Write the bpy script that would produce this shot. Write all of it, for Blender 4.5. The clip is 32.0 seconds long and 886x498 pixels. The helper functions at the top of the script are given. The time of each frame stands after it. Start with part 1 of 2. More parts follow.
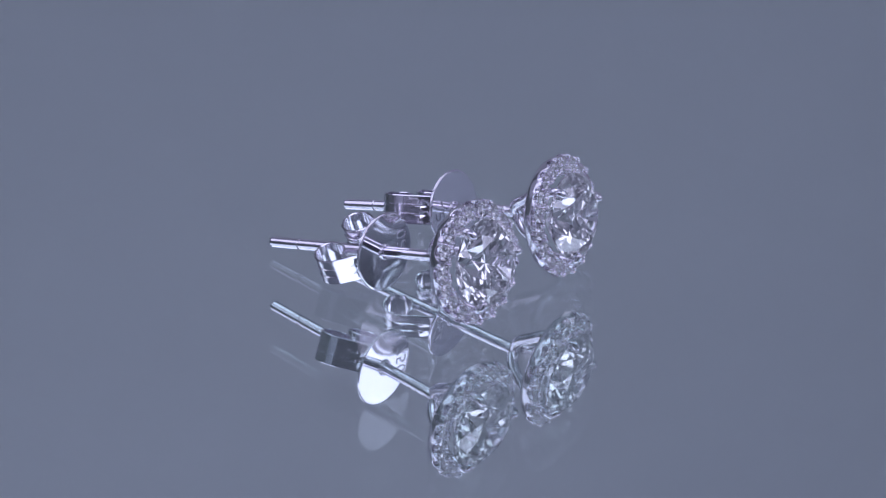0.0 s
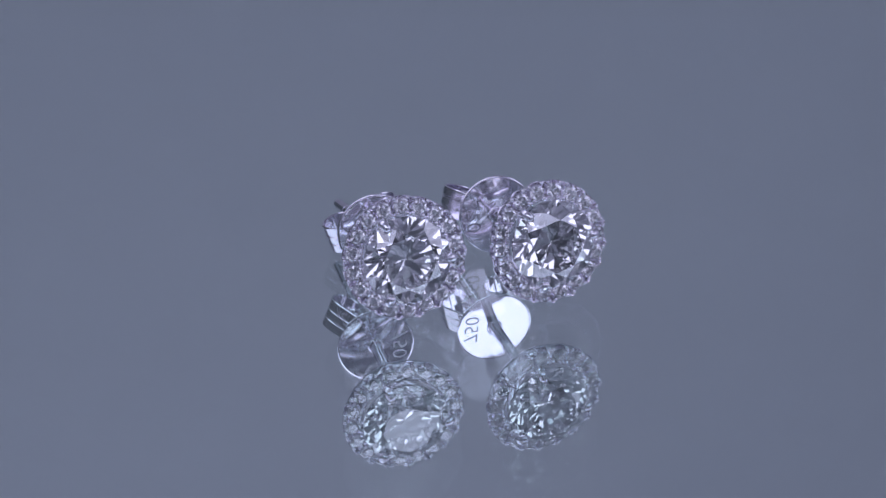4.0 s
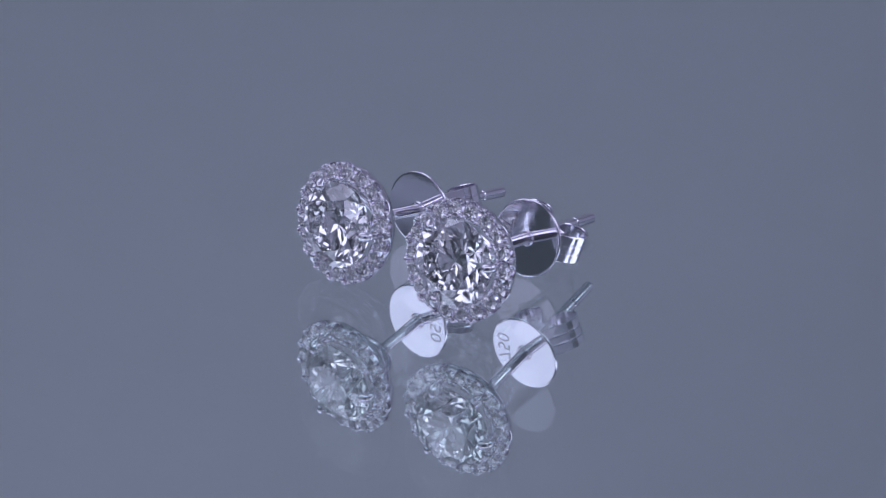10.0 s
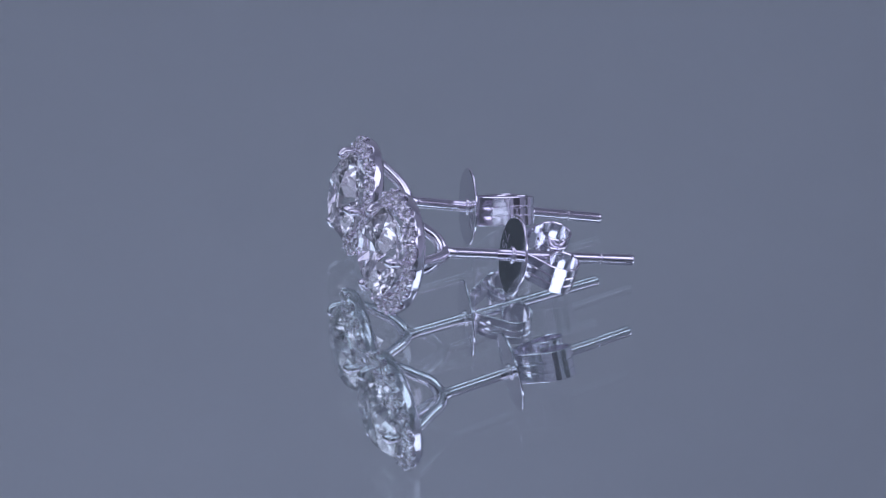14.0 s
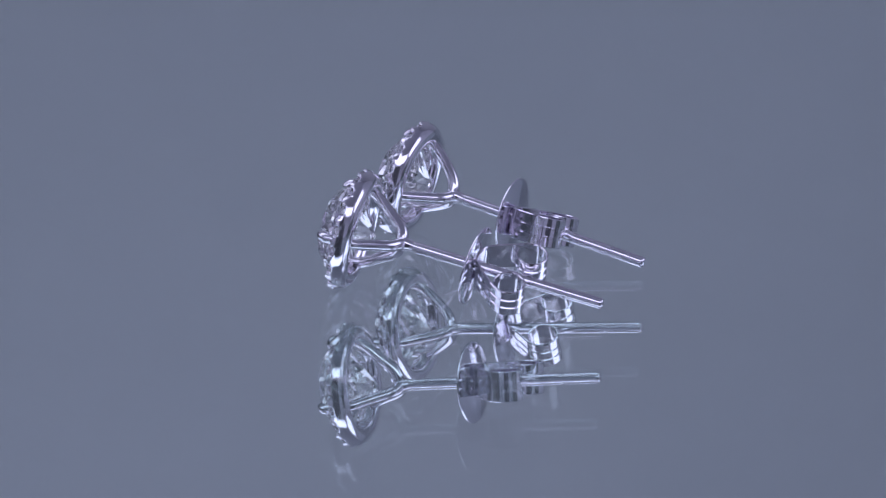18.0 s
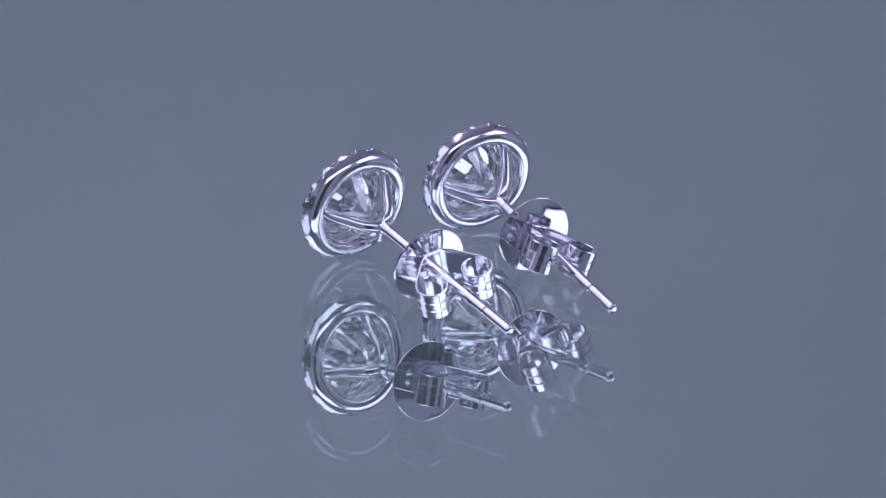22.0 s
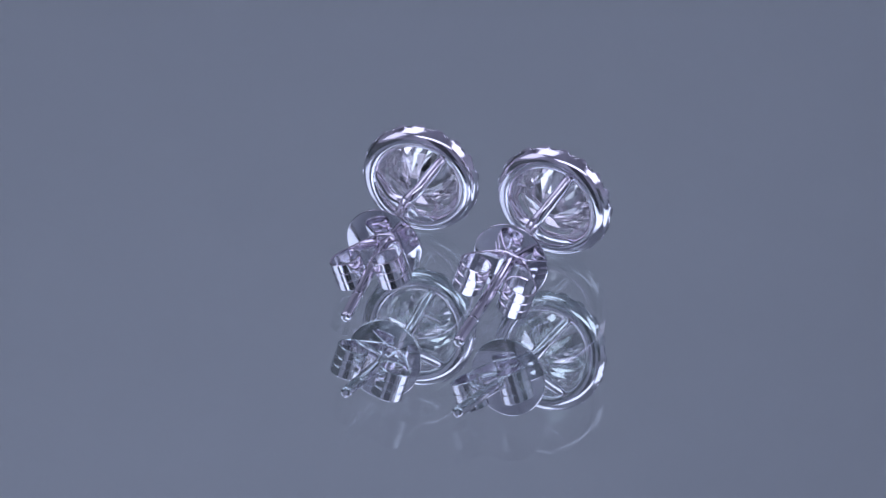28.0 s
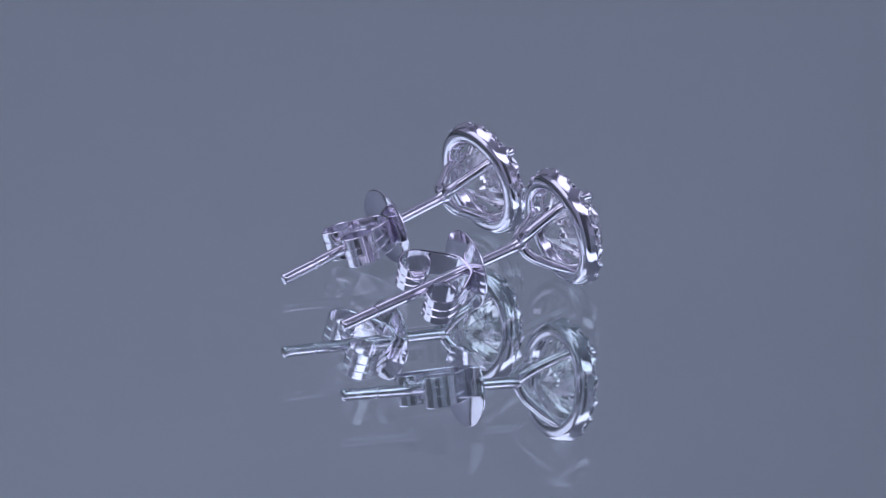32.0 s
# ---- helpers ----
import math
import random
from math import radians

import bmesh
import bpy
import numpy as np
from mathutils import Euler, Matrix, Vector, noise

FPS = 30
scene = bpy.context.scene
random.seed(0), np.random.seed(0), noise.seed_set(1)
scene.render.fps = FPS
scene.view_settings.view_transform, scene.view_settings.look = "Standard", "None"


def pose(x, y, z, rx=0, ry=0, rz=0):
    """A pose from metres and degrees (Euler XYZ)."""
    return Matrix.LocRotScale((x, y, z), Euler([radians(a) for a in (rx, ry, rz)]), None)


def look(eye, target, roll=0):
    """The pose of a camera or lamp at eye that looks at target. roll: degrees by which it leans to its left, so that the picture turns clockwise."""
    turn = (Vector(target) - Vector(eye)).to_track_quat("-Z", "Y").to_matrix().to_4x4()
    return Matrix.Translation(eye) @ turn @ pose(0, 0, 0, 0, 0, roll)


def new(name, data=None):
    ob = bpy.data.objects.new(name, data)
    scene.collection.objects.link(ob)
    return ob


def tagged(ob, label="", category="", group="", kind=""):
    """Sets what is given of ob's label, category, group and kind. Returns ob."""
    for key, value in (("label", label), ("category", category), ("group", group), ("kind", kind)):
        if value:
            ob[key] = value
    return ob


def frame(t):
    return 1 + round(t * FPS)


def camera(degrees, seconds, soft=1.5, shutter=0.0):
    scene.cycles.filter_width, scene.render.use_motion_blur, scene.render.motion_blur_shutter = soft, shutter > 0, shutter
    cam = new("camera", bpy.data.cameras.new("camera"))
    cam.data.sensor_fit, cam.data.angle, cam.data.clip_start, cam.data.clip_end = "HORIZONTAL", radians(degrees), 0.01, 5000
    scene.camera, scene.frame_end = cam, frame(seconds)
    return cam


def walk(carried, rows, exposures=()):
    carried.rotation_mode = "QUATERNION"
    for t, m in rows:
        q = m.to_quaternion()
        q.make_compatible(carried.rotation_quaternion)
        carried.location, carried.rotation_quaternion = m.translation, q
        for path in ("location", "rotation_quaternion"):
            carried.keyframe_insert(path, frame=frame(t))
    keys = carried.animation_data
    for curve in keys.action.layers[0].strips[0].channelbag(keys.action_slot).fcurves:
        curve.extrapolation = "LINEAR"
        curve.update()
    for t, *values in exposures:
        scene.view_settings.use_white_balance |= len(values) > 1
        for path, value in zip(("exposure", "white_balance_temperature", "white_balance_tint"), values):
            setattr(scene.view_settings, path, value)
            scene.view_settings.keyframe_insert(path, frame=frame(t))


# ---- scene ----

# The turntable turns clockwise, seen from above, at about nine degrees a second.
SECONDS = 32.0
U = 0.0009  # one unit of the earring plans below, in metres

cam = camera(15.297, SECONDS, soft=1.3)
EYE = Vector((-0.758, -197.344, 87.884)) * U
PITCH, LEAN = 23.593, 0.698
CAMERA_POSE = Matrix.Translation(EYE) @ pose(0, 0, 0, 90 - PITCH, 0, 0) @ pose(0, 0, 0, 0, 0, LEAN)
walk(cam, [(0.0, CAMERA_POSE), (SECONDS, CAMERA_POSE)], exposures=[(0.0, -0.06), (1.0, -0.14), (2.0, -0.22), (3.0, -0.15), (6.0, -0.14), (13.0, -0.11), (16.0, -0.07), (SECONDS, -0.07)])


def turn(t):
    """The turntable's angle in degrees at t seconds."""
    x = (t - 6.0) / 16.0
    return math.degrees(sum(c * x ** (i + 1) for i, c in enumerate((-2.55227, -0.03045, -0.06637, 0.13171, -0.04588))))


# ---- world and light ----
world = bpy.data.worlds.new("world")
scene.world = world
world.use_nodes = True
world.node_tree.nodes["Background"].inputs[0].default_value = (0.30, 0.34, 0.46, 1)
world.node_tree.nodes["Background"].inputs[1].default_value = 0.02

PANELS = [
    # name, place, size, strength
    ("front", (0.04, -0.355, 0.378), (0.62, 0.15), 1.65),
    ("right", (0.374, -0.04, 0.255), (0.32, 0.19), 1.5),
    ("left", (-0.385, -0.01, 0.28), (0.38, 0.24), 0.85),
    ("top", (-0.13, 0.10, 0.60), (0.52, 0.52), 1.3),
]
# light goes to and fro many times between mirror, glass and stones
scene.cycles.max_bounces, scene.cycles.glossy_bounces, scene.cycles.transmission_bounces = 32, 24, 24


# ---- materials ----
def material(name):
    m = bpy.data.materials.new(name)
    m.use_nodes = True
    nodes, links = m.node_tree.nodes, m.node_tree.links
    return m, nodes, links, nodes["Principled BSDF"]


def noise_node(nodes, links, scale, detail=4.0, rough=0.55):
    at = nodes.new("ShaderNodeTexCoord")
    n = nodes.new("ShaderNodeTexNoise")
    n.inputs["Scale"].default_value, n.inputs["Detail"].default_value, n.inputs["Roughness"].default_value = scale, detail, rough
    links.new(at.outputs["Object"], n.inputs["Vector"])
    return n


def ramp_node(nodes, links, source, a, b, low=0.3, high=0.7):
    r = nodes.new("ShaderNodeMapRange")
    r.inputs["From Min"].default_value, r.inputs["From Max"].default_value = low, high
    r.inputs["To Min"].default_value, r.inputs["To Max"].default_value = a, b
    links.new(source, r.inputs["Value"])
    return r


def polished_metal(name, colour, rough_low, rough_high, bump=0.0):
    m, nodes, links, p = material(name)
    p.inputs["Base Color"].default_value = (*colour, 1)
    p.inputs["Metallic"].default_value = 1.0
    n = noise_node(nodes, links, 900.0)
    r = ramp_node(nodes, links, n.outputs["Fac"], rough_low, rough_high)
    links.new(r.outputs["Result"], p.inputs["Roughness"])
    if bump:
        w = noise_node(nodes, links, 700.0, 2.0)
        b = nodes.new("ShaderNodeBump")
        b.inputs["Strength"].default_value, b.inputs["Distance"].default_value = bump, 0.0001
        links.new(w.outputs["Fac"], b.inputs["Height"])
        links.new(b.outputs["Normal"], p.inputs["Normal"])
    return m


def clear_glass(name, colour, ior):
    m, nodes, links, p = material(name)
    nodes.remove(p)
    g = nodes.new("ShaderNodeBsdfGlass")
    g.inputs["Color"].default_value, g.inputs["IOR"].default_value, g.inputs["Roughness"].default_value = (*colour, 1), ior, 0.0
    links.new(g.outputs["BSDF"], nodes["Material Output"].inputs["Surface"])
    return m


def matte(name, colour, spread, scale, rough=0.8):
    m, nodes, links, p = material(name)
    n = noise_node(nodes, links, scale)
    fine = noise_node(nodes, links, scale * 22, 3.0)
    add = nodes.new("ShaderNodeMath")
    add.operation = "MULTIPLY_ADD"
    links.new(fine.outputs["Fac"], add.inputs[0])
    add.inputs[1].default_value = 0.3
    links.new(n.outputs["Fac"], add.inputs[2])
    mix = nodes.new("ShaderNodeMix")
    mix.data_type = "RGBA"
    r = ramp_node(nodes, links, add.outputs["Value"], 0, 1, 0.4, 0.9)
    links.new(r.outputs["Result"], mix.inputs["Factor"])
    mix.inputs["A"].default_value = (*[c * (1 - spread) for c in colour], 1)
    mix.inputs["B"].default_value = (*[min(c * (1 + spread), 1) for c in colour], 1)
    links.new(mix.outputs["Result"], p.inputs["Base Color"])
    p.inputs["Roughness"].default_value = rough
    return m


def glowing(name, colour, strength):
    m, nodes, links, p = material(name)
    p.inputs["Base Color"].default_value = (0.8, 0.8, 0.8, 1)
    p.inputs["Emission Color"].default_value = (*colour, 1)
    p.inputs["Emission Strength"].default_value = strength
    m.cycles.emission_sampling = "FRONT"
    return m


WHITE_GOLD = polished_metal("rhodium_plated_white_gold", (0.87, 0.85, 0.90), 0.10, 0.17, 0.08)
SHEET_GOLD = polished_metal("pressed_white_gold_sheet", (0.87, 0.85, 0.90), 0.10, 0.17, 0.25)
DISC_GOLD = polished_metal("smooth_white_gold_plate", (0.87, 0.85, 0.90), 0.05, 0.09, 0.03)
BEAD_GOLD = polished_metal("bright_cut_white_gold", (0.87, 0.855, 0.90), 0.03, 0.07)
STAMP = polished_metal("stamped_white_gold", (0.55, 0.55, 0.60), 0.25, 0.4)
DIAMOND = clear_glass("diamond", (1.0, 1.0, 1.0), 2.417)
GLASS = clear_glass("mirror_glass", (0.935, 0.985, 0.962), 1.52)
SILVERING = polished_metal("mirror_silvering", (0.94, 0.95, 0.95), 0.0, 0.002)
BACKDROP = matte("blue_grey_backdrop_paper", (0.57, 0.585, 0.605), 0.04, 6.0)
DARK_WALL = matte("dark_grey_wall", (0.11, 0.115, 0.125), 0.12, 5.0)
# for unseen low wall pieces, added so that the clutch plates reflect dark
REFLECTED_DARK = matte("reflected_dark_grey_green", (0.22, 0.245, 0.235), 0.10, 14.0)
TENT = matte("white_tent_fabric", (0.85, 0.86, 0.92), 0.03, 12.0)
# pale so that the unseen tabletop bounces light onto the tent's low walls
TABLE = matte("pale_grey_table_laminate", (0.55, 0.555, 0.57), 0.06, 30.0, 0.5)
PLASTIC = matte("black_plastic", (0.03, 0.03, 0.033), 0.2, 60.0, 0.45)


# ---- mesh helpers ----
def finish(bm, name, mat, smooth=None):
    """A mesh from a bmesh in plan units; smooth: the angle in degrees under which edges are shaded round."""
    bmesh.ops.recalc_face_normals(bm, faces=bm.faces)
    if smooth is not None:
        for f in bm.faces:
            f.smooth = True
        for e in bm.edges:
            e.smooth = len(e.link_faces) == 2 and e.calc_face_angle(0) < radians(smooth)
    me = bpy.data.meshes.new(name)
    bm.to_mesh(me)
    bm.free()
    me.materials.append(mat)
    return me


def part(name, me, parent, m=None, label=""):
    """Links a mesh (or bmesh data already finished) as one part under its thing."""
    ob = new(name, me)
    ob.parent = parent
    if m is not None:
        ob.matrix_basis = m
    if label:
        ob["label"] = label
    return ob


def scaled(bm, s=U):
    bmesh.ops.scale(bm, vec=(s, s, s), verts=bm.verts)
    return bm


def box(bm, x, y, z, sx, sy, sz, bevel=0.0):
    made = bmesh.ops.create_cube(bm, size=1.0, matrix=Matrix.Translation((x, y, z)) @ Matrix.Diagonal((sx, sy, sz, 1)))
    if bevel:
        edges = list({e for v in made["verts"] for e in v.link_edges})
        bmesh.ops.bevel(bm, geom=edges, offset=bevel, segments=2, affect="EDGES")


def lathe(profile, steps, closed=True):
    """Turns a profile of (radius, height) round the z axis; closed: the profile is a loop, else it ends on the axis or in rims."""
    bm = bmesh.new()
    rings = []
    for i in range(steps):
        a = 2 * math.pi * i / steps
        pts = profile(a) if callable(profile) else profile
        rings.append([bm.verts.new((r * math.cos(a), r * math.sin(a), z)) for r, z in pts])
    n = len(rings[0])
    for i in range(steps):
        p, q = rings[i], rings[(i + 1) % steps]
        for j in range(n if closed else n - 1):
            k = (j + 1) % n
            bm.faces.new((p[j], q[j], q[k], p[k]))
    if not closed:
        bm.faces.new([r[0] for r in rings])
        bm.faces.new([r[-1] for r in reversed(rings)])
    return bm


def smooth_path(points, steps):
    """A soft curve through points (Catmull-Rom)."""
    pts = [Vector(p) for p in points]
    pts = [2 * pts[0] - pts[1]] + pts + [2 * pts[-1] - pts[-2]]
    out = []
    for i in range(1, len(pts) - 2):
        a, b, c, d = pts[i - 1:i + 3]
        for k in range(steps):
            t = k / steps
            out.append(0.5 * ((2 * b) + (c - a) * t + (2 * a - 5 * b + 4 * c - d) * t * t + (3 * b - a - 3 * c + d) * t ** 3))
    out.append(pts[-2])
    return out


def tube(points, radii, sides=14, steps=6):
    """A round wire along a soft curve; its ends are domed."""
    path = smooth_path([(*p,) for p in points], steps)
    n = len(path)
    bm = bmesh.new()
    rings = []
    side = None
    for i, p in enumerate(path):
        way = (path[min(i + 1, n - 1)] - path[max(i - 1, 0)]).normalized()
        if side is None:
            side = way.orthogonal().normalized()
        side = (side - way * side.dot(way)).normalized()
        other = way.cross(side)
        f = i / (n - 1) * (len(radii) - 1)
        j = min(int(f), len(radii) - 2)
        r = radii[j] + (radii[j + 1] - radii[j]) * (f - j)
        rings.append((p, way, side.copy(), other, r))
    first, last = rings[0], rings[-1]
    ends = [(first[0] - first[1] * first[4] * k, *first[1:4], first[4] * s) for k, s in ((0.8, 0.45), (0.45, 0.85))]
    tail = [(last[0] + last[1] * last[4] * k, *last[1:4], last[4] * s) for k, s in ((0.45, 0.85), (0.8, 0.45))]
    loops = []
    for p, way, s, o, r in ends + rings + tail:
        loops.append([bm.verts.new(p + r * (math.cos(2 * math.pi * k / sides) * s + math.sin(2 * math.pi * k / sides) * o)) for k in range(sides)])
    for a, b in zip(loops, loops[1:]):
        for k in range(sides):
            bm.faces.new((a[k], a[(k + 1) % sides], b[(k + 1) % sides], b[k]))
    bm.faces.new(loops[0][::-1])
    bm.faces.new(loops[-1])
    return bm


def brilliant(r, table=0.61, crown=0.145, pavilion=0.43, girdle=0.03):
    """A round brilliant of radius r: table, stars, kites and girdle facets over a girdle whose lower rim is at height 0."""
    bm = bmesh.new()
    h, p, g, t = 2 * r * crown, 2 * r * pavilion, 2 * r * girdle, table * r

    def ring(radius, height, start, count=8):
        return [bm.verts.new((radius * math.cos(2 * math.pi * (k + start) / count), radius * math.sin(2 * math.pi * (k + start) / count), height)) for k in range(count)]

    c = math.cos(math.pi / 8)
    rs, rl = 0.80 * r, 0.24 * r
    top = ring(t, g + h, 0)
    stars = ring(rs, g + h * (r - rs * c) / (r - t), 0.5)
    upper = ring(r, g, 0, 16)
    lower = ring(r, 0, 0, 16)
    low = ring(rl, -p * (1 - rl * c / r), 0.5)
    culet = bm.verts.new((0, 0, -p))
    bm.faces.new(top)
    for k in range(8):
        n, b = (k + 1) % 8, (k - 1) % 8
        u0, u1, u2 = 2 * k, 2 * k + 1, (2 * k + 2) % 16
        bm.faces.new((top[k], stars[k], top[n]))
        bm.faces.new((top[k], stars[b], upper[u0], stars[k]))
        bm.faces.new((stars[k], upper[u0], upper[u1]))
        bm.faces.new((stars[k], upper[u1], upper[u2]))
        bm.faces.new((low[k], lower[u1], lower[u0]))
        bm.faces.new((low[k], lower[u2], lower[u1]))
        bm.faces.new((culet, low[k], lower[u0], low[b]))
    for k in range(16):
        n = (k + 1) % 16
        bm.faces.new((upper[k], lower[k], lower[n], upper[n]))
    return bm


# ---- the setting ----
def room():
    def slab(name, mat, x, y, z, sx, sy, sz, label):
        bm = bmesh.new()
        box(bm, x, y, z, sx, sy, sz)
        ob = new(name, finish(bm, name, mat))
        return tagged(ob, label, "wall" if "wall" in name else name.split("_")[0], kind="structure")

    slab("floor", DARK_WALL, 0, -0.1, -0.87, 2.4, 2.4, 0.04, "dark grey floor under the table")
    slab("wall_back", BACKDROP, 0.095, 0.52, 0.285, 0.81, 0.02, 0.67, "plain blue-grey paper backdrop behind the turntable")
    # the grey-green low pieces are added out of view as dark reflections
    slab("wall_back_skirt", REFLECTED_DARK, -0.405, 0.52, 0.135, 0.19, 0.02, 0.37, "unseen dark grey-green wall piece, added to darken reflections in the metal")
    slab("wall_back", TENT, -0.405, 0.52, 0.47, 0.19, 0.02, 0.30, "plain white fabric back of the light tent")
    slab("wall_left", TENT, -0.49, 0, 0.37, 0.02, 1.02, 0.50, "plain white fabric side of the light tent")
    slab("wall_left_skirt", REFLECTED_DARK, -0.49, 0, 0.035, 0.02, 1.02, 0.17, "unseen dark grey-green wall piece, added to darken reflections in the metal")
    slab("wall_right", TENT, 0.49, 0, 0.37, 0.02, 1.02, 0.50, "plain white fabric side of the light tent")
    slab("wall_right", TENT, 0.49, 0.18, 0.035, 0.02, 0.66, 0.17, "plain white fabric side of the light tent")
    slab("wall_right_skirt", REFLECTED_DARK, 0.49, -0.33, 0.035, 0.02, 0.36, 0.17, "unseen dark grey-green wall piece, added to darken reflections in the metal")
    for x in (-0.32, 0.32):
        slab("wall_front", TENT, x, -0.52, 0.16, 0.36, 0.02, 0.42, "plain white fabric beside the added dark wall piece")
    slab("wall_front", TENT, 0, -0.52, 0.495, 1.0, 0.02, 0.25, "plain white fabric front of the light tent")
    # added dark piece, in place of the camera's dark reflection in the stones
    slab("wall_opening", DARK_WALL, 0, -0.52, 0.16, 0.28, 0.02, 0.42, "unseen dark wall piece behind the camera, added to darken reflections in stones and metal")
    slab("ceiling", TENT, 0, 0, 0.63, 1.0, 1.06, 0.02, "plain white fabric top of the light tent")


def table_thing():
    # out of view; its pale top serves as a reflector
    root = tagged(new("table"), "unseen pale grey table under the mirror turntable, bouncing light onto the low walls", "table")
    root.location = (0, 0, -0.85)
    bm = bmesh.new()
    box(bm, 0, 0, 0.785, 1.2, 1.3, 0.03, 0.004)
    part("tabletop", finish(bm, "tabletop", TABLE, 40), root)
    bm = bmesh.new()
    box(bm, 0, 0, 0.385, 0.05, 0.05, 0.77, 0.004)
    leg = finish(bm, "leg", PLASTIC, 40)
    for x in (-0.55, 0.55):
        for y in (-0.6, 0.6):
            part("leg", leg, root, pose(x, y, 0))


GLASS_DEPTH = 0.0040


def turntable():
    root = tagged(new("mirror_turntable"), "round glass mirror turntable with a black base", "turntable")
    base = -0.05
    root.location = (0, 0, base)
    r = 0.120
    d = GLASS_DEPTH
    bm = lathe([(r - 0.0008, -base - d), (r, -base - d + 0.0006), (r, -base - 0.0006), (r - 0.0008, -base)], 160, closed=False)
    part("glass_plate", finish(bm, "glass_plate", GLASS, 30), root, label="clear glass plate of the mirror")
    z = -base - d + 0.00001
    bm = lathe([(r - 0.001, z - 0.0012), (r - 0.001, z)], 160, closed=False)
    part("silvering", finish(bm, "silvering", SILVERING, 30), root, label="silvered mirror layer under the glass")
    z = -base - d - 0.0013
    bm = lathe([(0.1, 0.0), (0.104, 0.004), (0.112, z - 0.006), (r + 0.001, z - 0.003), (r + 0.001, z)], 120, closed=False)
    part("base", finish(bm, "base", PLASTIC, 30), root, label="black plastic turntable base")
    return root


# ---- softboxes, which show as white patches in the polished metal ----
def softbox(place, size, strength, label):
    """A light panel on its stand: housing, rim and glowing diffuser, turned to the earrings."""
    root = tagged(new("light_panel"), label, "lamp", group="light panels round the turntable")
    root.matrix_basis = look(place, (0, 0, 0))
    w, h = size
    bm = bmesh.new()
    box(bm, 0, 0, 0.02, w + 0.02, h + 0.02, 0.03, 0.004)
    part("housing", finish(bm, "housing", PLASTIC, 40), root)
    bm = bmesh.new()
    box(bm, 0, 0, 0.0025, w, h, 0.004)
    me = finish(bm, "diffuser", PLASTIC)
    me.materials.append(glowing("diffuser_light", (0.91, 0.92, 1.335), strength))
    for f in me.polygons:
        f.material_index = 1 if f.normal.z < -0.5 else 0
    part("diffuser", me, root, label="white glowing diffuser")
    bm = bmesh.new()
    for x, y, sx, sy in ((0, h / 2 + 0.006, w + 0.024, 0.008), (0, -h / 2 - 0.006, w + 0.024, 0.008), (w / 2 + 0.006, 0, 0.008, h), (-w / 2 - 0.006, 0, 0.008, h)):
        box(bm, x, y, -0.001, sx, sy, 0.012, 0.001)
    part("rim", finish(bm, "rim", PLASTIC, 40), root)
    # the stand goes from behind the housing up to the ceiling
    back = root.matrix_basis @ Vector((0, 0, 0.03))
    bm = lathe([(0.008, back.z - 0.005), (0.008, 0.63)], 20, closed=False)
    pole = new("hanging_pole", finish(bm, "hanging_pole", PLASTIC, 40))
    pole.matrix_basis = Matrix.Translation((back.x, back.y, 0))
    pole.parent = root
    pole.matrix_parent_inverse = root.matrix_basis.inverted()
    return root


# ---- the earrings ----
STONES = 18
HALO_R = 3.38


def halo_profile(a):
    """Cross-section of the halo: softly rounded behind, with a round notch cut into both front rims at each small stone."""
    pitch = 2 * math.pi / STONES
    d = abs((a + pitch / 2) % pitch - pitch / 2)

    def notch(r, radius, top, deep):
        x = min(d * r / radius, 1.0)
        return top - deep * math.sqrt(1 - x * x)

    rim = notch(4.0, 0.56, 0.38, 0.42)
    inner = notch(2.85, 0.42, 0.42, 0.34)
    return [(2.66, 0.02), (2.58, -0.12), (2.60, -0.26), (2.70, -0.38), (2.77, -0.52), (2.82, -0.66), (2.91, -0.77), (3.07, -0.83), (3.30, -0.84), (3.54, -0.77), (3.74, -0.62), (3.85, -0.45), (3.91, -0.28),
            (3.955, -0.14), (3.98, -0.06), (4.02, rim - 0.05), (4.00, rim), (3.93, rim - 0.03), (3.86, rim - 0.14), (3.60, -0.24), (3.40, -0.36), (3.22, -0.24), (3.00, inner - 0.14), (2.92, inner - 0.02),
            (2.84, inner), (2.72, inner - 0.08)]


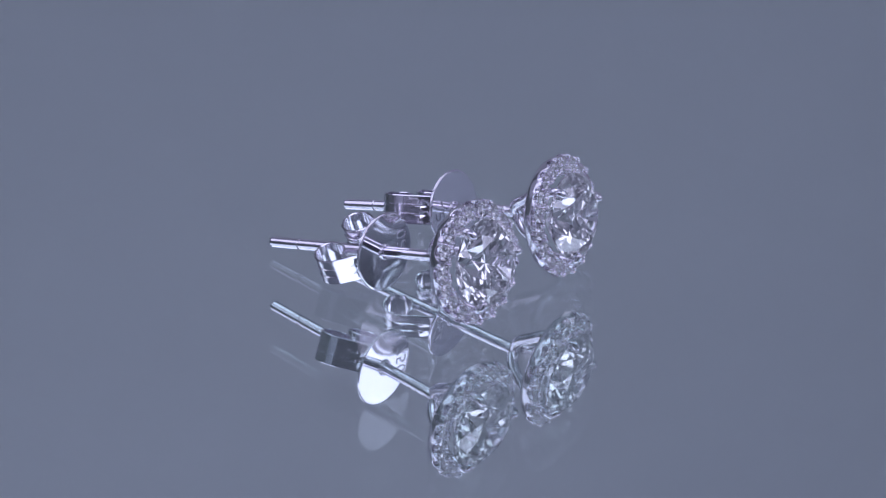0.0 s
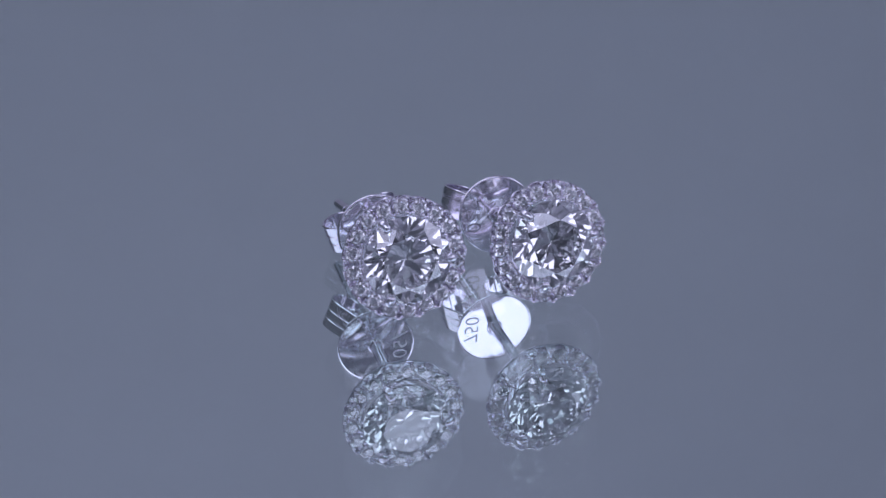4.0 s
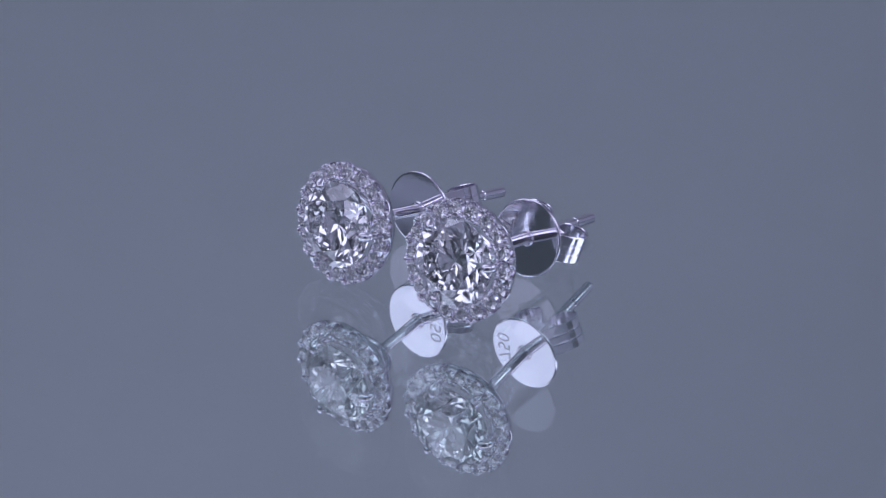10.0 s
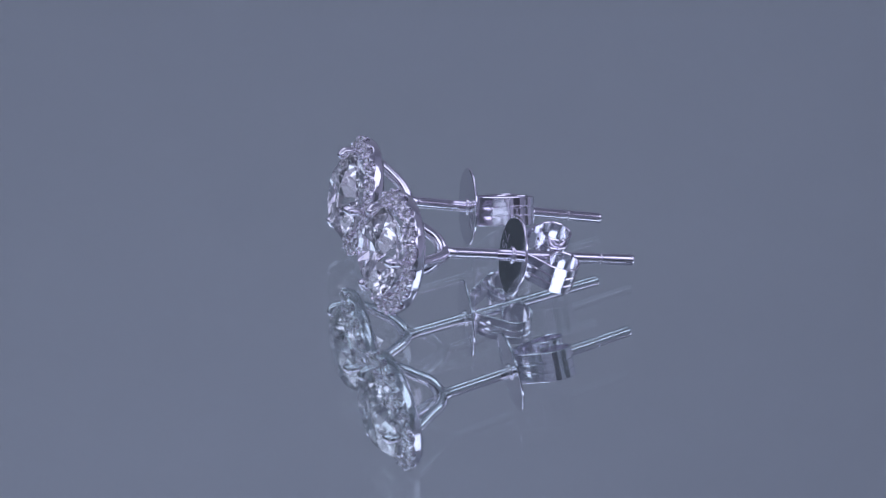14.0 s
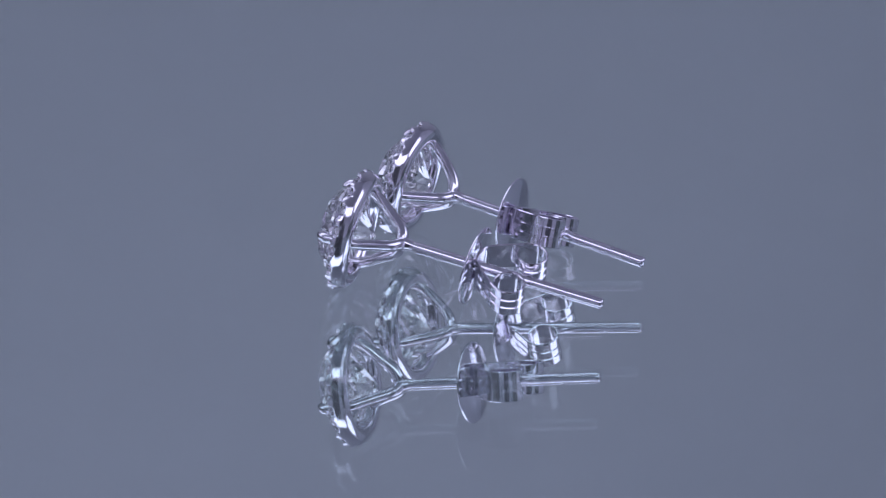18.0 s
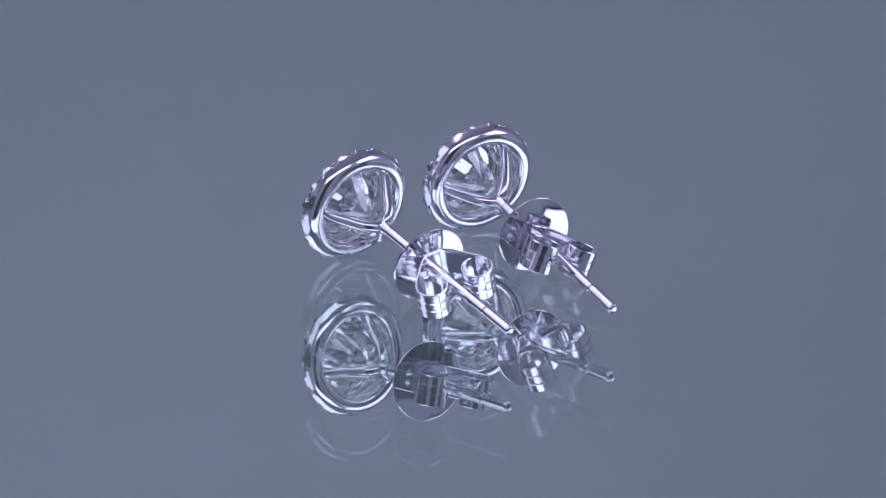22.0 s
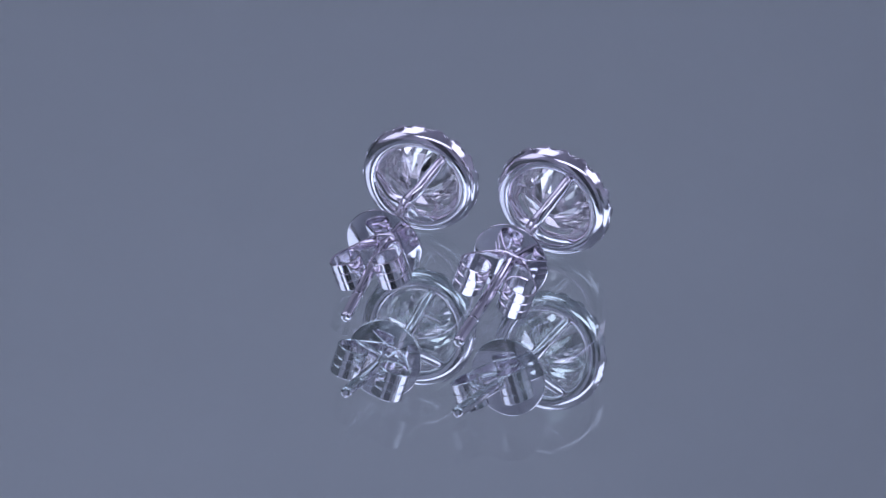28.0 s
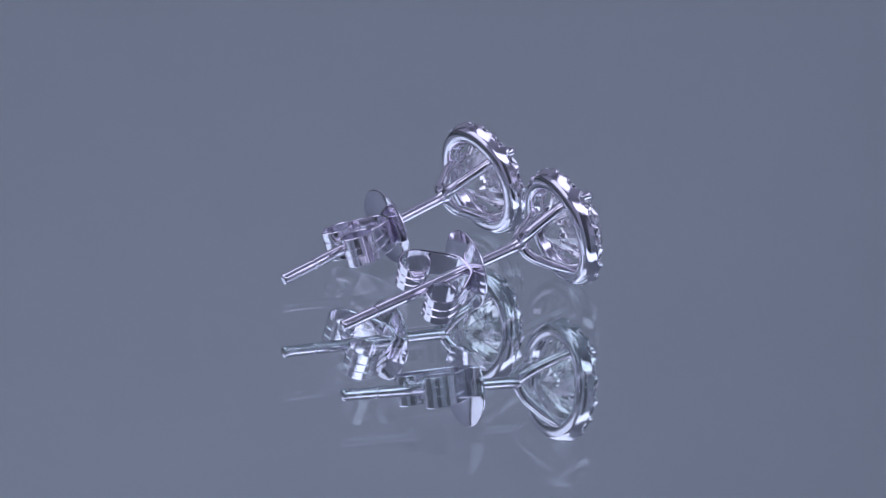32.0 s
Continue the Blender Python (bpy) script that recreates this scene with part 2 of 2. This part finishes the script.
def earring(label, frame_m, prongs, base, tip, clutch_at, clutch_roll, clutch_lean, clutch_yaw, curl, mark_at, stone_roll, facet_roll):
    """A halo stud. The plan is in units of U: z points out of the face, y up, x to the right of one who faces it."""
    root = tagged(new("stud_earring"), label, "earring", group="pair of halo stud earrings")
    root.matrix_basis = frame_m

    halo = part("halo", MESHES["halo"], root, pose(0, 0, 0, 0, 0, stone_roll), "scalloped white gold halo ring")
    for k in range(STONES):
        a = 2 * math.pi * k / STONES
        part("pave_diamond", MESHES["pave"], halo, Matrix.Rotation(a, 4, "Z") @ Matrix.Translation((HALO_R * U, 0, 0.25 * U)) @ pose(0, 0, 0, 0, 0, 29 * k))
        for off in (-3.4, 3.4):
            b = a + radians(10 + off)
            part("bead", MESHES["bead"], halo, Matrix.Rotation(b, 4, "Z") @ Matrix.Translation((3.86 * U, 0, 0.17 * U)) @ pose(0, 0, 0, 0, 22, 0))
            part("bead", MESHES["bead"], halo, Matrix.Rotation(b, 4, "Z") @ Matrix.Translation((2.95 * U, 0, 0.32 * U)) @ pose(0, 0, 0, 0, -15, 0))
    for k in range(6):
        b = radians(-78 + 5.5 * k - stone_roll)
        part("stamp_bar", MESHES["stamp_bar"], halo, Matrix.Rotation(b, 4, "Z") @ Matrix.Translation((3.26 * U, 0, -0.848 * U)) @ pose(0, 0, 0, 0, 0, 90 + 37 * k), "small unreadable stamped mark")
    part("centre_diamond", MESHES["stone"], root, Matrix.Translation((0, 0, 0.76 * U)) @ pose(0, 0, 0, 0, 0, facet_roll), "round brilliant-cut clear diamond")
    bx, by, bz = base
    for a in prongs:
        c, s = math.cos(radians(a)), math.sin(radians(a))
        pts = [(c * r + bx * f, s * r + by * f, z) for r, z, f in ((0.10, bz + 0.05, 1), (0.56, bz + 0.14, 1), (1.12, bz + 0.52, 0.6), (1.70, -2.08, 0.3), (2.24, -1.38, 0), (2.66, -0.72, 0), (2.84, 0.10, 0), (2.91, 1.04, 0), (2.62, 1.34, 0))]
        part("prong", finish(scaled(tube(pts, (0.42, 0.41, 0.39, 0.375, 0.365, 0.345, 0.31, 0.32, 0.30))), "prong", WHITE_GOLD, 50), root)

    # the post and what sits on it, in a frame whose z runs from the tip to the face
    way = (Vector(base) - Vector(tip))
    long = way.length
    back = way.normalized()
    side = (Vector((1, 0, 0)) - back * back.x).normalized()
    q = Matrix((side, back.cross(side), back)).transposed().to_4x4()
    post_m = Matrix.Translation(Vector(base) * U) @ q
    n = long - 2.5
    prof = [(0.40, 0.28), (0.50, 0.05), (0.45, -0.30), (0.385, -0.55), (0.38, -0.70), (0.38, -0.75), (0.368, -0.80), (0.38, -0.85), (0.38, -0.90), (0.378, -2.0), (0.376, -n + 0.16), (0.375, -n + 0.10), (0.31, -n + 0.05), (0.31, -n - 0.05), (0.375, -n - 0.10), (0.375, -n - 0.16), (0.372, -long + 0.24), (0.37, -long + 0.18), (0.345, -long + 0.09), (0.27, -long + 0.025), (0.14, -long)]
    part("post", finish(scaled(lathe(prof, 28, closed=False)), "post", WHITE_GOLD, 40), root, post_m)
    disc_m = post_m @ Matrix.Translation((0, 0, -(clutch_at + base[2]) * U)) @ pose(0, 0, 0, clutch_lean, clutch_yaw, 0) @ pose(0, 0, 0, 0, 0, clutch_roll)
    clutch = part("clutch", MESHES["disc"], root, disc_m, "butterfly clutch with a thin round plate")
    part("collar", MESHES["collar"], clutch)
    # the two curls are bent a little against the plate
    swing = pose(0, 0, 0, curl[0], curl[1], 0)
    drift = Vector((math.sin(radians(clutch_yaw + curl[1])), -math.sin(radians(clutch_lean + curl[0])), 0)) * 2.7 * U
    bent = pose(0, 0, 0, 0, 0, -clutch_roll) @ Matrix.Translation(drift) @ swing @ pose(0, 0, 0, 0, 0, clutch_roll)
    part("scroll", MESHES["scroll"], clutch, bent)
    part("scroll", MESHES["scroll"], clutch, bent @ pose(0, 0, 0, 0, 0, 180))
    part("hallmark", MESHES["hallmark"], clutch, pose(0, 0, 0, 0, 0, mark_at) @ pose(1.70 * U, 0, 0.055 * U, 0, 0, 90), "stamped fineness mark reading 750")
    return root


def scroll_mesh():
    """One curl of the butterfly: a grooved strip that leaves the plate, loops outwards and comes back to the post."""
    path = smooth_path([(0.0, 0, -0.20), (0.42, 0, -0.20), (0.80, 0, -0.34), (1.30, 0, -0.88), (1.86, 0, -1.64), (2.38, 0, -2.36), (2.58, 0, -3.08), (2.32, 0, -3.74), (1.67, 0, -4.08), (0.98, 0, -3.84), (0.64, 0, -3.22), (0.77, 0, -2.58), (1.20, 0, -2.18), (1.70, 0, -2.08)], 7)
    half = 0.97
    groove = [(-0.08, 0.0), (-0.035, 0.055), (0.035, 0.055), (0.08, 0.0)]
    section = [(-half, 0.05), (-half + 0.05, 0.0)] + [(y + at, d) for at in (-0.30, 0.30) for y, d in groove] + [(half - 0.05, 0.0), (half, 0.05)]
    inside = [(half, 0.05), (half - 0.05, 0.0), (-half + 0.05, 0.0), (-half, 0.05)]
    thick = 0.15
    bm = bmesh.new()
    loops = []
    for i, p in enumerate(path):
        way = (path[min(i + 1, len(path) - 1)] - path[max(i - 1, 0)]).normalized()
        out = Vector((way.z, 0, -way.x)) * -1  # away from the curl's middle
        # the grooves fade out towards the plate
        deep = min(1.0, max(0.0, (i - 18) / 10.0))
        row = [bm.verts.new(p + out * (thick / 2 - d * (deep if abs(y) < 0.6 else 1.0)) + Vector((0, y, 0))) for y, d in section]
        row += [bm.verts.new(p - out * (thick / 2 - d * (deep if abs(y) < 0.6 else 1.0)) + Vector((0, y, 0))) for y, d in inside]
        loops.append(row)
    m = len(loops[0])
    for a, b in zip(loops, loops[1:]):
        for k in range(m):
            bm.faces.new((a[k], a[(k + 1) % m], b[(k + 1) % m], b[k]))
    bm.faces.new(loops[0][::-1])
    bm.faces.new(loops[-1])
    return finish(scaled(bm), "scroll", SHEET_GOLD, 35)


def hallmark_mesh():
    text = bpy.data.curves.new("hallmark", "FONT")
    text.body, text.size, text.align_x, text.align_y = "750", 1.40 * U, "CENTER", "CENTER"
    text.extrude, text.offset = 0.012 * U, -0.012 * U
    ob = bpy.data.objects.new("hallmark_text", text)
    scene.collection.objects.link(ob)
    me = bpy.data.meshes.new_from_object(ob.evaluated_get(bpy.context.evaluated_depsgraph_get()))
    bpy.data.objects.remove(ob)
    me.materials.clear()
    me.materials.append(STAMP)
    return me


def earring_meshes():
    m = {}
    m["halo"] = finish(scaled(lathe(halo_profile, STONES * 20)), "halo", WHITE_GOLD, 55)
    m["pave"] = finish(scaled(brilliant(0.51)), "pave_diamond", DIAMOND)
    m["stone"] = finish(scaled(brilliant(2.84)), "centre_diamond", DIAMOND)
    m["bead"] = finish(scaled(lathe([(0.12, -0.22), (0.16, -0.05), (0.15, 0.06), (0.10, 0.14), (0.04, 0.17)], 10, closed=False)), "bead", BEAD_GOLD, 60)
    R = DISC_R
    m["disc"] = finish(scaled(lathe([(0.40, 0.05), (0.46, 0.05), (R - 0.16, 0.052), (R - 0.09, 0.048), (R - 0.03, 0.03), (R, -0.01), (R, -0.07), (R - 0.03, -0.10), (R - 0.07, -0.11), (0.46, -0.11), (0.40, -0.11)], 96)), "clutch", DISC_GOLD, 40)
    m["collar"] = finish(scaled(lathe([(0.385, 0.12), (0.42, 0.17), (0.48, 0.18), (0.54, 0.14), (0.56, 0.06), (0.56, -0.12), (0.385, -0.12)], 40)), "collar", SHEET_GOLD, 50)
    bm = bmesh.new()
    box(bm, 0, 0, 0, 0.20, 0.07, 0.03, 0.01)
    m["stamp_bar"] = finish(scaled(bm), "stamp_bar", STAMP)
    m["scroll"] = scroll_mesh()
    m["hallmark"] = hallmark_mesh()
    return m


DISC_R = 2.60


def stand(x, y, yaw, tilt, z):
    """The pose of an earring on the glass, on the turntable at angle 0."""
    n = Vector((math.sin(yaw) * math.cos(tilt), -math.cos(yaw) * math.cos(tilt), math.sin(tilt)))
    u = Vector((math.cos(yaw), math.sin(yaw), 0))
    w = n.cross(u)
    m = Matrix((u, w, n)).transposed().to_4x4()
    m.translation = Vector((x, y, z)) * U
    return m


room()
table_thing()
TURNTABLE = turntable()
LABELS = {"front": "wide white light panel hung over the camera", "top": "large dim white light panel under the tent's top",
          "left": "large soft white light panel hung beside the turntable", "right": "bright square white light panel hung beside the turntable"}
for name, place, size, strength in PANELS:
    softbox(place, size, strength, LABELS[name])
MESHES = earring_meshes()
STAND_A = stand(-5.0686, -5.1039, -0.06871, 0.17193, 3.926)
STAND_B = stand(4.4383, -5.3923, 0.07556, 0.18019, 3.963)
EARRING_A = earring("white gold halo stud earring with a bent post on the mirror", STAND_A, (0, 121, 243), (0.11, -0.02, -3.25), (-0.60, -0.23, -17.0), 7.5, 20.0, 7.0, -3.5, (0, 4), -20.0, 12.0, -4.0)
EARRING_B = earring("white gold halo stud earring with a straight post on the mirror", STAND_B, (7, 130, 252), (0.03, 0.13, -3.38), (-0.05, 0.08, -16.97), 8.3, 164.0, 0.0, -5.0, (0, -5), 16.0, 1.0, -8.0)


def motions():
    times = [float(t) for t in range(0, 33)]
    for thing in (TURNTABLE, EARRING_A, EARRING_B):
        rest = thing.matrix_basis.copy()
        walk(thing, [(t, Matrix.Rotation(radians(turn(t)), 4, "Z") @ rest) for t in times])


motions()
